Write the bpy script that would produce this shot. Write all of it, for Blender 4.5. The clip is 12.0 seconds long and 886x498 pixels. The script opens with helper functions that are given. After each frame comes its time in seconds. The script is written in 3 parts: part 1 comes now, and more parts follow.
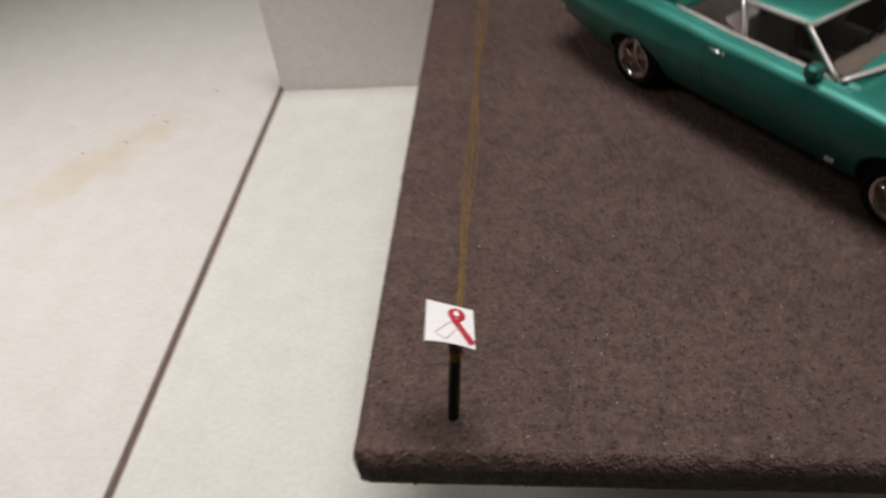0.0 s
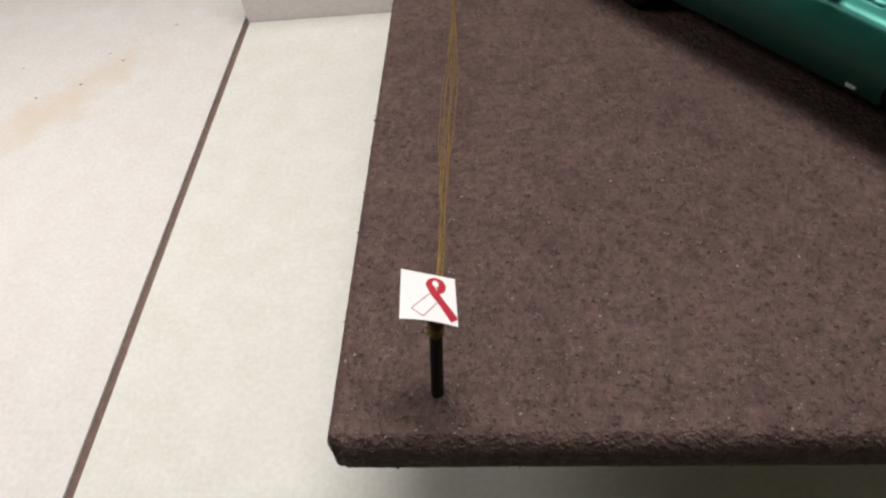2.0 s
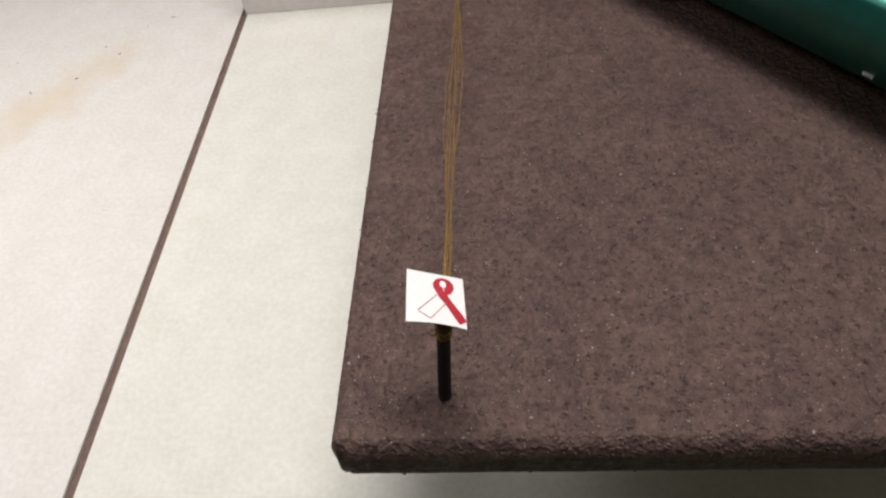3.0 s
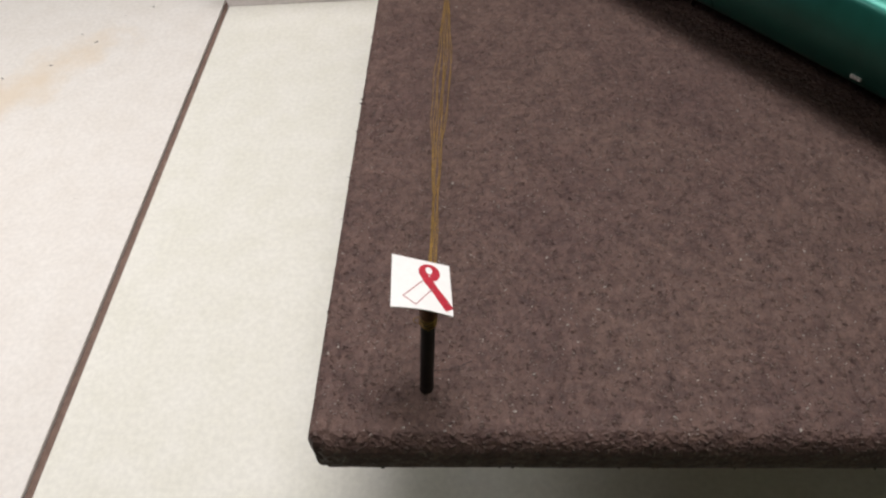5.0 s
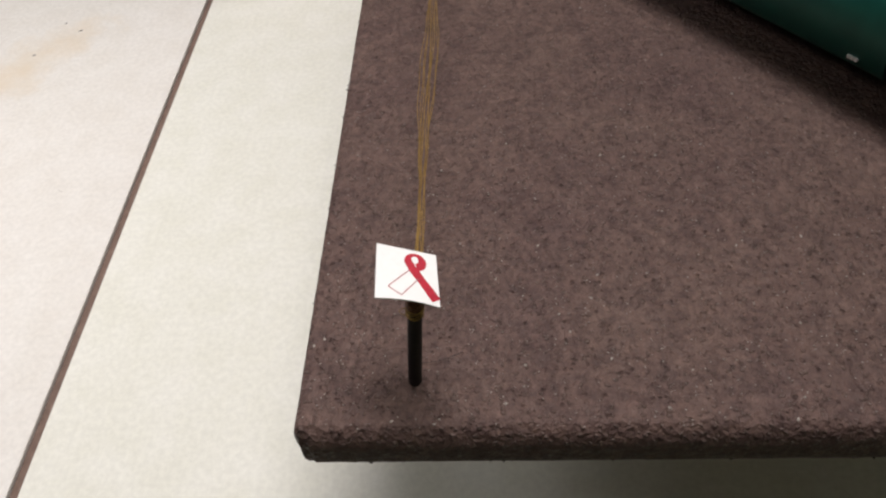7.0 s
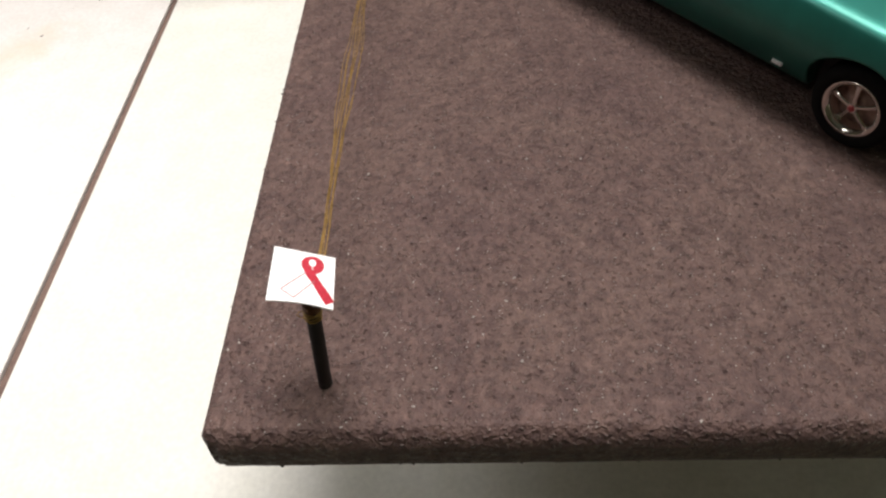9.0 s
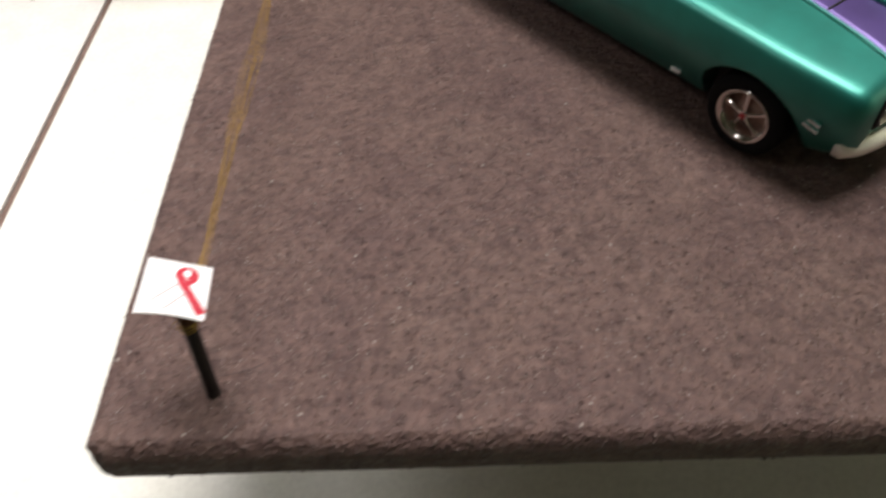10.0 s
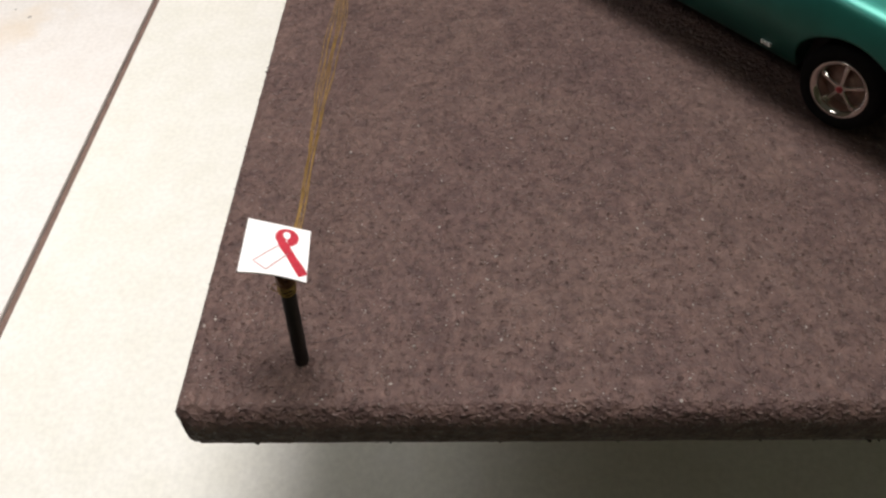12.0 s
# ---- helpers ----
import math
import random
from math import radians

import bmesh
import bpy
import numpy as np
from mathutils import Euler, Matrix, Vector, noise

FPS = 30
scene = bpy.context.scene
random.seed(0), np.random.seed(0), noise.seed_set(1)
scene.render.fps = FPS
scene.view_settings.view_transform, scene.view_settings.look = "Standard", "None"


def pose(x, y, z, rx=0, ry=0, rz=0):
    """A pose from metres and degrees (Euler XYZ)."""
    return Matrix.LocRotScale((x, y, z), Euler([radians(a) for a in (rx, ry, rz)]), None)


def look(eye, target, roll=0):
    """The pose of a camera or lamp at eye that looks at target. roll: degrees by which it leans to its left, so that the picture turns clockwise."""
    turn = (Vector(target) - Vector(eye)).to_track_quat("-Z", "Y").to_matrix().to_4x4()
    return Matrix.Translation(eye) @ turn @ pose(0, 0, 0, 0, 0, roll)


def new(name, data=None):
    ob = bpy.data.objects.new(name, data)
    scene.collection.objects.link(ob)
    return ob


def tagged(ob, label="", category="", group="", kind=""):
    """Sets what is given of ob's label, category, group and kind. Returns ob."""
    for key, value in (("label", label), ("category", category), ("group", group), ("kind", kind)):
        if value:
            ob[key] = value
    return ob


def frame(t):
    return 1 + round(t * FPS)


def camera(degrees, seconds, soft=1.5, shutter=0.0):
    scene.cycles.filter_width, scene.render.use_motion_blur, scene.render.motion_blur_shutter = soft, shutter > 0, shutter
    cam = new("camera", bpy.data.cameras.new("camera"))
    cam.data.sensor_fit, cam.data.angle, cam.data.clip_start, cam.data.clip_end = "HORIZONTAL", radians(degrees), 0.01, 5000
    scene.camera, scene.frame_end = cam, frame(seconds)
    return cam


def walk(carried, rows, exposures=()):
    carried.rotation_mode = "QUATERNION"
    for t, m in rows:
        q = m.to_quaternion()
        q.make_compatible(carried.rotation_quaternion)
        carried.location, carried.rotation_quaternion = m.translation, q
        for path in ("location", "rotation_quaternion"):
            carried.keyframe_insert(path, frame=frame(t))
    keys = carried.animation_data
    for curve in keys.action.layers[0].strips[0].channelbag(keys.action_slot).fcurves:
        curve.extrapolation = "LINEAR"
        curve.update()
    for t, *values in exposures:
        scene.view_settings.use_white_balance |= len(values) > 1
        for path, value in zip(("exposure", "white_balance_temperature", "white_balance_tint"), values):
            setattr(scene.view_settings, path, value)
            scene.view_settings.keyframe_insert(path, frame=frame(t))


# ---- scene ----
cam = camera(60.47, 12.0, soft=2.3, shutter=0.5)
ROWS = [
    (0.0, 0.0490, -0.1094, 0.2759, -43.77, 9.18, -7.14),
    (0.2, 0.0508, -0.0865, 0.2634, -46.39, 8.47, -8.29),
    (0.5, 0.0500, -0.0831, 0.2685, -46.91, 10.37, -10.00),
    (1.0, 0.0487, -0.0882, 0.2654, -48.47, 10.47, -9.76),
    (1.5, 0.0450, -0.0902, 0.2651, -49.53, 11.03, -9.82),
    (2.0, 0.0497, -0.0853, 0.2629, -49.27, 9.34, -9.16),
    (2.5, 0.0482, -0.0817, 0.2608, -49.56, 9.56, -9.65),
    (4.5, 0.0467, -0.0780, 0.2540, -50.27, 7.51, -7.99),
    (5.0, 0.0444, -0.0807, 0.2524, -49.47, 6.49, -5.98),
    (5.5, 0.0443, -0.0788, 0.2494, -49.73, 5.64, -5.74),
    (6.0, 0.0458, -0.0759, 0.2488, -49.80, 5.49, -5.76),
    (6.5, 0.0458, -0.0782, 0.2489, -50.18, 6.35, -6.38),
    (8.5, 0.0565, -0.0738, 0.2456, -50.46, 4.94, -5.86),
    (9.0, 0.0658, -0.0778, 0.2469, -49.93, 5.53, -5.94),
    (9.3, 0.0653, -0.0782, 0.2451, -50.00, 6.19, -6.11),
    (9.5, 0.0705, -0.0752, 0.2440, -50.04, 4.78, -5.13),
    (9.8, 0.0892, -0.0731, 0.2453, -49.57, 2.73, -4.47),
    (10.0, 0.0855, -0.0769, 0.2482, -50.21, 2.21, -3.78),
    (10.2, 0.0740, -0.0840, 0.2460, -49.83, 4.64, -4.65),
    (10.5, 0.0751, -0.0800, 0.2458, -50.04, 4.74, -5.07),
    (11.0, 0.0694, -0.0825, 0.2460, -49.63, 5.70, -5.70),
    (11.5, 0.0675, -0.0811, 0.2454, -49.96, 6.40, -5.93),
    (12.0, 0.0696, -0.0792, 0.2421, -50.41, 5.25, -5.20),
]
EXPOSURES = [(0.0, -0.38), (0.5, -0.30), (1.5, -0.21), (2.5, -0.15), (6.5, -0.15), (8.5, 0.16), (9.0, 0.33), (9.5, 0.12), (10.0, 0.46), (10.5, 0.38), (11.0, 0.34), (11.5, 0.28), (12.0, 0.14)]
walk(cam, [(t, pose(x, y, z, 90 + pitch, 0, yaw) @ pose(0, 0, 0, 0, 0, roll)) for t, x, y, z, pitch, yaw, roll in ROWS], EXPOSURES)

# ---- light: unseen panels added over and beside the table, in a plain closed room ----
world = bpy.data.worlds.new("world")
scene.world = world
world.use_nodes = True
world.node_tree.nodes["Background"].inputs["Color"].default_value = (0.5, 0.5, 0.55, 1)
world.node_tree.nodes["Background"].inputs["Strength"].default_value = 0.05
# position, aim, size, watts, colour, spread of the beam in degrees
LAMPS = [
    ((-0.62, 0.05, 0.66), (-0.23, 0.25, 0.0), (0.28, 0.44), 0.55, (1.0, 0.955, 0.93), 57),
    ((0.11, 0.28, 1.15), (-0.11, -0.07, 0.0), (0.76, 0.34), 2.64, (1.0, 0.945, 0.92), 70),
    # fill lamp, no known source: its wall bounce brightens the table under the board
    ((1.25, -0.35, 1.45), (2.20, -0.35, 0.45), (0.60, 0.30), 13.0, (1.0, 0.98, 0.90), 100),
]
for at, aim, size, watts, colour, spread in LAMPS:
    lamp = new("added_panel_light", bpy.data.lights.new("added_panel_light", "AREA"))
    lamp.data.shape, lamp.data.size, lamp.data.size_y = "RECTANGLE", size[0], size[1]
    lamp.data.energy, lamp.data.color, lamp.data.spread = watts, colour, radians(spread)
    lamp.matrix_world = look(at, aim)

MM = 0.001
TOP = 0.0929          # height of the brown board's surface over the table


# ---- materials ----
def mat(name, colour, rough=0.6, metal=0.0, **extra):
    m = bpy.data.materials.new(name)
    m.use_nodes = True
    b = m.node_tree.nodes["Principled BSDF"]
    b.inputs["Base Color"].default_value = (*colour, 1)
    b.inputs["Roughness"].default_value = rough
    b.inputs["Metallic"].default_value = metal
    for k, v in extra.items():
        b.inputs[k.replace("_", " ")].default_value = v
    return m


class Nodes:
    """Short hand for building a material's node tree."""

    def __init__(self, m):
        self.t = m.node_tree
        self.b = self.t.nodes["Principled BSDF"]
        self.coord = self.t.nodes.new("ShaderNodeTexCoord").outputs["Object"]

    def link(self, a, b):
        self.t.links.new(a, b)

    def noise(self, scale, detail=4.0, rough=0.6, vec=None):
        n = self.t.nodes.new("ShaderNodeTexNoise")
        n.inputs["Scale"].default_value, n.inputs["Detail"].default_value, n.inputs["Roughness"].default_value = scale, detail, rough
        self.link(vec or self.coord, n.inputs["Vector"])
        return n.outputs["Fac"]

    def voronoi(self, scale, wobble=0.0):
        """Distance to the nearest cell's middle, and a random tone for each cell."""
        n = self.t.nodes.new("ShaderNodeTexVoronoi")
        n.inputs["Scale"].default_value = scale
        vec = self.coord
        if wobble:
            noise = self.t.nodes.new("ShaderNodeTexNoise")
            noise.inputs["Scale"].default_value = scale * 1.3
            self.link(self.coord, noise.inputs["Vector"])
            add = self.t.nodes.new("ShaderNodeVectorMath")
            add.operation = "MULTIPLY_ADD"
            self.link(noise.outputs["Color"], add.inputs[0])
            add.inputs[1].default_value = (wobble, wobble, wobble)
            self.link(self.coord, add.inputs[2])
            vec = add.outputs["Vector"]
        self.link(vec, n.inputs["Vector"])
        return n.outputs["Distance"], n.outputs["Color"]

    def ramp(self, fac, stops):
        n = self.t.nodes.new("ShaderNodeValToRGB")
        e = n.color_ramp.elements
        while len(e) < len(stops):
            e.new(0.5)
        for s, (p, c) in zip(e, stops):
            s.position, s.color = p, (*c, 1) if len(c) == 3 else c
        self.link(fac, n.inputs["Fac"])
        return n.outputs["Color"]

    def mix(self, fac, a, b, mode="MIX"):
        n = self.t.nodes.new("ShaderNodeMix")
        n.data_type, n.blend_type = "RGBA", mode
        for v, s in ((fac, n.inputs[0]), (a, n.inputs[6]), (b, n.inputs[7])):
            if hasattr(v, "is_output"):
                self.link(v, s)
            else:
                s.default_value = v if not isinstance(v, tuple) else (*v, 1)
        return n.outputs[2]

    def math(self, op, a, b=0.0):
        n = self.t.nodes.new("ShaderNodeMath")
        n.operation = op
        for v, s in ((a, n.inputs[0]), (b, n.inputs[1])):
            if hasattr(v, "is_output"):
                self.link(v, s)
            else:
                s.default_value = v
        return n.outputs[0]

    def bump(self, height, strength, distance):
        n = self.t.nodes.new("ShaderNodeBump")
        n.inputs["Strength"].default_value, n.inputs["Distance"].default_value = strength, distance
        self.link(height, n.inputs["Height"])
        self.link(n.outputs["Normal"], self.b.inputs["Normal"])


def painted_panel(name, base, tint, stain=None):
    """White painted board with a faint fibrous mottle."""
    m = mat(name, base, 0.55)
    n = Nodes(m)
    fine = n.ramp(n.noise(420, 5), [(0.35, (0.90, 0.90, 0.90)), (0.65, (1, 1, 1))])
    broad = n.ramp(n.noise(55, 3), [(0.35, tint), (0.65, (1, 1, 1))])
    c = n.mix(1.0, n.mix(1.0, base, fine, "MULTIPLY"), broad, "MULTIPLY")
    if stain:
        # a long soft ochre stain: an ellipse broken up by noise
        mp = n.t.nodes.new("ShaderNodeMapping")
        mp.vector_type = "TEXTURE"
        mp.inputs["Location"].default_value, mp.inputs["Rotation"].default_value, mp.inputs["Scale"].default_value = stain
        n.link(n.coord, mp.inputs["Vector"])
        ln = n.t.nodes.new("ShaderNodeVectorMath")
        ln.operation = "LENGTH"
        n.link(mp.outputs["Vector"], ln.inputs[0])
        wob = n.math("ADD", ln.outputs["Value"], n.math("MULTIPLY", n.math("SUBTRACT", n.noise(38, 4), 0.5), 2.2))
        mask = n.ramp(wob, [(0.15, (1, 1, 1)), (1.0, (0, 0, 0))])
        c = n.mix(n.math("MULTIPLY", mask, 0.52), c, (0.67, 0.54, 0.38))
    n.link(c, n.b.inputs["Base Color"])
    n.bump(n.noise(600, 6, 0.7), 0.25, 0.0002)
    return m


def brown_board():
    """Pressed brown fibre board: streaky grain, sharp small darkened pits, grains paled as glints."""
    m = mat("brown_fibre_board", (0.1, 0.07, 0.065), 0.50, Specular_IOR_Level=0.50, Specular_Tint=(1.0, 0.87, 0.82, 1.0))
    n = Nodes(m)
    # the grain is drawn out a little along the board
    mp = n.t.nodes.new("ShaderNodeMapping")
    mp.inputs["Scale"].default_value = (1.0, 0.86, 1.0)
    n.link(n.coord, mp.inputs["Vector"])
    grain_vec = mp.outputs["Vector"]
    broad = n.ramp(n.noise(24, 4, 0.6), [(0.30, (0.092, 0.0565, 0.0520)), (0.50, (0.107, 0.0675, 0.0590)), (0.72, (0.121, 0.0790, 0.0670))])
    fine = n.ramp(n.noise(600, 3, 0.6, grain_vec), [(0.28, (0.62, 0.60, 0.62)), (0.42, (0.89, 0.87, 0.89)), (0.58, (1.10, 1.09, 1.09)), (0.74, (1.42, 1.39, 1.37))])
    c = n.mix(1.0, broad, fine, "MULTIPLY")
    patch_tone = n.ramp(n.noise(230, 3, 0.65), [(0.34, (0.72, 0.69, 0.72)), (0.50, (1.0, 0.99, 0.99)), (0.66, (1.20, 1.19, 1.17))])
    c = n.mix(1.0, c, patch_tone, "MULTIPLY")
    # single grains that stand proud, small ragged pits, and a few larger gouges
    d, tone = n.voronoi(880, 0.0012)
    dome = n.ramp(d, [(0.22, (1, 1, 1)), (0.55, (0, 0, 0))])
    proud = n.math("MULTIPLY", dome, n.ramp(tone, [(0.60, (0, 0, 0)), (0.74, (1, 1, 1))]))
    d2, tone2 = n.voronoi(760, 0.0020)
    hole = n.math("MULTIPLY", n.ramp(d2, [(0.10, (1, 1, 1)), (0.40, (0, 0, 0))]), n.ramp(tone2, [(0.19, (1, 1, 1)), (0.29, (0, 0, 0))]))
    d3, tone3 = n.voronoi(210, 0.0040)
    gouge = n.math("MULTIPLY", n.ramp(d3, [(0.08, (1, 1, 1)), (0.30, (0, 0, 0))]), n.ramp(tone3, [(0.20, (1, 1, 1)), (0.30, (0, 0, 0))]))
    dark = n.math("MAXIMUM", hole, n.math("MULTIPLY", gouge, 0.55))
    # grain glint and pit shade are also put into the colour
    c = n.mix(n.math("MULTIPLY", proud, 0.34), c, (0.22, 0.178, 0.160))
    c = n.mix(n.math("MULTIPLY", dark, 0.40), c, (0.018, 0.012, 0.013))
    n.link(c, n.b.inputs["Base Color"])
    gloss = n.mix(proud, n.ramp(n.noise(240, 4, 0.7), [(0.35, (0.72, 0.72, 0.72)), (0.65, (0.50, 0.50, 0.50))]), (0.22, 0.22, 0.22))
    n.link(gloss, n.b.inputs["Roughness"])
    relief = n.math("ADD", n.noise(640, 3, 0.55, grain_vec), n.math("MULTIPLY", n.noise(340, 2, 0.5, grain_vec), 0.8))
    relief = n.math("ADD", relief, n.math("MULTIPLY", n.noise(1400, 3), 0.26))
    relief = n.math("SUBTRACT", n.math("ADD", relief, n.math("MULTIPLY", proud, 0.5)), n.math("MULTIPLY", dark, 0.7))
    n.bump(relief, 0.80, 0.0013)
    return m


def car_paint(name, colour):
    m = mat(name, colour, 0.46, 0.78, Coat_Weight=0.8, Coat_Roughness=0.34)
    n = Nodes(m)
    n.link(n.ramp(n.noise(90, 3), [(0.3, tuple(v * 0.85 for v in colour)), (0.7, tuple(v * 1.1 for v in colour))]), n.b.inputs["Base Color"])
    n.bump(n.noise(350, 3), 0.04, 0.0003)
    return m


def mottled(name, colour, rough, scale=500.0, spread=0.25, metal=0.0, bump=0.2):
    m = mat(name, colour, rough, metal)
    n = Nodes(m)
    n.link(n.ramp(n.noise(scale, 4), [(0.3, tuple(v * (1 - spread) for v in colour)), (0.7, tuple(min(1, v * (1 + spread)) for v in colour))]), n.b.inputs["Base Color"])
    n.bump(n.noise(scale * 1.5, 4), bump, 0.0002)
    return m


M_LEFT = painted_panel("white_stained_leaf", (0.80, 0.775, 0.745), (0.95, 0.94, 0.925), ((-0.222, 0.262, 0.0), (0, 0, radians(52)), (0.080, 0.024, 0.4)))
M_BACK = painted_panel("white_painted_back", (0.88, 0.82, 0.82), (0.97, 0.96, 0.955))
M_FLOOR = painted_panel("white_painted_floor", (0.795, 0.788, 0.733), (0.95, 0.95, 0.925))
M_SPECK = mottled("dirt_speck", (0.10, 0.09, 0.085), 0.9)
M_EDGE = mottled("raw_brown_edge", (0.16, 0.105, 0.085), 0.85, 300)
M_BOARD = brown_board()
M_GLINT = mottled("glint_grain", (0.46, 0.41, 0.38), 0.22)
M_FUZZ = mottled("dark_fibre", (0.03, 0.022, 0.022), 0.9)
# olive set so the unseen walls bounce a greenish fill under the board
M_ROOM = mottled("olive_bounce_paint", (0.42, 0.43, 0.34), 0.9, 6)
M_BRIGHT = mottled("pale_room_wall", (0.34, 0.33, 0.30), 0.9, 6, 0.05)
M_CEIL = mottled("ceiling_paint", (0.50, 0.49, 0.46), 0.9, 6, 0.05)
M_TEAL = car_paint("teal_lacquer", (0.021, 0.238, 0.190))
M_PURPLE = car_paint("purple_lacquer", (0.11, 0.07, 0.25))
M_CHROME = mat("chrome_plating", (0.80, 0.77, 0.74), 0.16, 1.0)
M_WHEEL = mat("dark_chrome_plating", (0.70, 0.66, 0.62), 0.13, 1.0)
# brown colour stands in for the board mirrored in the chrome dish
M_DISH = mottled("board_reflection_brown", (0.34, 0.22, 0.18), 0.30, 900, 0.2, 0.35, 0.05)
# these two are partly diffuse: their paleness stands in for bright reflections
M_BUMPER = mottled("whitened_chrome", (0.92, 0.89, 0.80), 0.30, 900, 0.05, 0.35, 0.05)
M_FOIL = mottled("bare_metal_foil", (0.86, 0.80, 0.77), 0.42, 900, 0.10, 0.6, 0.1)
M_TYRE = mottled("black_rubber", (0.007, 0.0065, 0.0065), 0.95, 900)
M_TYRE.node_tree.nodes["Principled BSDF"].inputs["Specular IOR Level"].default_value = 0.2
M_BLACK = mottled("black_plastic", (0.012, 0.011, 0.012), 0.55, 900)
M_INSIDE = mottled("brown_interior_plastic", (0.075, 0.052, 0.038), 0.7, 400)
M_SEAT = mottled("tan_seat_plastic", (0.13, 0.10, 0.09), 0.65, 400)
# the chrome badge's glints are put into a white non-metal colour
M_BADGE = mottled("glint_white_badge", (0.85, 0.85, 0.84), 0.35, 900, 0.1)
M_RED = mottled("red_plastic", (0.45, 0.04, 0.05), 0.4, 800)
M_LENS = mat("clear_lamp_lens", (0.60, 0.62, 0.61), 0.20, 0.6)
M_GLASS = mat("clear_window_plastic", (0.93, 0.95, 0.95), 0.03, 0.0, Transmission_Weight=1.0, IOR=1.12)
M_POST = mottled("matt_black_post", (0.016, 0.010, 0.011), 0.8, 900)
M_GOLD = mottled("gold_thread", (0.42, 0.26, 0.08), 0.42, 1500, 0.3, 0.6)
M_WRAP = mottled("brown_gold_wrap", (0.15, 0.062, 0.028), 0.35, 1500, 0.4, 0.4)
M_PAPER = mottled("white_paper", (0.95, 0.94, 0.94), 0.7, 900, 0.03)
M_INK = mottled("red_ink", (0.50, 0.022, 0.045), 0.6, 1200, 0.2)
M_THIN_INK = mottled("faint_red_ink", (0.48, 0.22, 0.24), 0.7, 1200, 0.2)
M_LAMP = mat("lamp_housing", (0.7, 0.7, 0.7), 0.5)


# ---- mesh helpers ----
def part(name, bm, material, parent=None, label="", smooth=False):
    """One mesh object from a bmesh, under its thing."""
    me = bpy.data.meshes.new(name)
    bmesh.ops.recalc_face_normals(bm, faces=bm.faces[:])
    for f in bm.faces:
        f.smooth = smooth
    bm.to_mesh(me)
    bm.free()
    me.materials.append(material)
    ob = new(name, me)
    if parent:
        ob.parent = parent
    if label:
        ob["label"] = label
    return ob


def empty(name, m, label, category, kind="", group=""):
    ob = new(name)
    ob.empty_display_size = 0.01
    ob.matrix_world = m
    return tagged(ob, label, category, group, kind)


def block(size, at=(0, 0, 0), bevel=0.0, turn=None, bm=None, segments=2):
    """A box with rounded edges; at is its centre."""
    own = bm or bmesh.new()
    made = bmesh.ops.create_cube(own, size=1.0)["verts"]
    m = Matrix.Translation(at) @ (turn or Matrix()) @ Matrix.Diagonal((*size, 1))
    bmesh.ops.transform(own, matrix=m, verts=made)
    if bevel:
        edges = list({e for v in made for e in v.link_edges})
        bmesh.ops.bevel(own, geom=edges, offset=bevel, segments=segments, affect="EDGES", profile=0.6)
    return own


def tube(points, radius, sides=8, bm=None, flat=1.0):
    """A round bar along a line of points."""
    own = bm or bmesh.new()
    pts = [Vector(p) for p in points]
    rings = []
    for i, p in enumerate(pts):
        d = (pts[min(i + 1, len(pts) - 1)] - pts[max(i - 1, 0)]).normalized()
        side = d.cross(Vector((0, 0, 1)))
        if side.length < 1e-4:
            side = d.cross(Vector((0, 1, 0)))
        side.normalize()
        up = side.cross(d)
        r = radius(i / (len(pts) - 1)) if callable(radius) else radius
        rings.append([own.verts.new(p + side * r * math.cos(a) + up * r * flat * math.sin(a)) for a in (2 * math.pi * k / sides for k in range(sides))])
    for a, b in zip(rings, rings[1:]):
        for k in range(sides):
            own.faces.new((a[k], a[(k + 1) % sides], b[(k + 1) % sides], b[k]))
    own.faces.new(rings[0])
    own.faces.new(rings[-1][::-1])
    return own


def lathe(profile, sides=40, bm=None, hollow=False):
    """Turns (radius, y) pairs about the y axis; a hollow one closes into a ring."""
    own = bm or bmesh.new()
    rings = [[own.verts.new((r * math.cos(a), y, r * math.sin(a))) for a in (2 * math.pi * k / sides for k in range(sides))] for r, y in profile]
    for a, b in zip(rings, rings[1:] + rings[:1] if hollow else rings[1:]):
        for k in range(sides):
            own.faces.new((a[k], a[(k + 1) % sides], b[(k + 1) % sides], b[k]))
    if not hollow:
        own.faces.new(rings[0])
        own.faces.new(rings[-1][::-1])
    return own


def patch(fn, nu, nv, thick, down=Vector((0, 0, -1))):
    """A curved sheet fn(a, b), a and b from 0 to 1, with a thickness."""
    bm = bmesh.new()
    off = down.normalized() * thick
    grid = [[Vector(fn(i / nu, j / nv)) for j in range(nv + 1)] for i in range(nu + 1)]
    a = [[bm.verts.new(p) for p in row] for row in grid]
    b = [[bm.verts.new(p + off) for p in row] for row in grid]
    for i in range(nu):
        for j in range(nv):
            bm.faces.new((a[i][j], a[i + 1][j], a[i + 1][j + 1], a[i][j + 1]))
            bm.faces.new((b[i][j], b[i][j + 1], b[i + 1][j + 1], b[i + 1][j]))
    rim = [(i, 0) for i in range(nu)] + [(nu, j) for j in range(nv)] + [(i, nv) for i in range(nu, 0, -1)] + [(0, j) for j in range(nv, 0, -1)]
    for (i, j), (k, l) in zip(rim, rim[1:] + rim[:1]):
        bm.faces.new((a[i][j], b[i][j], b[k][l], a[k][l]))
    return bm


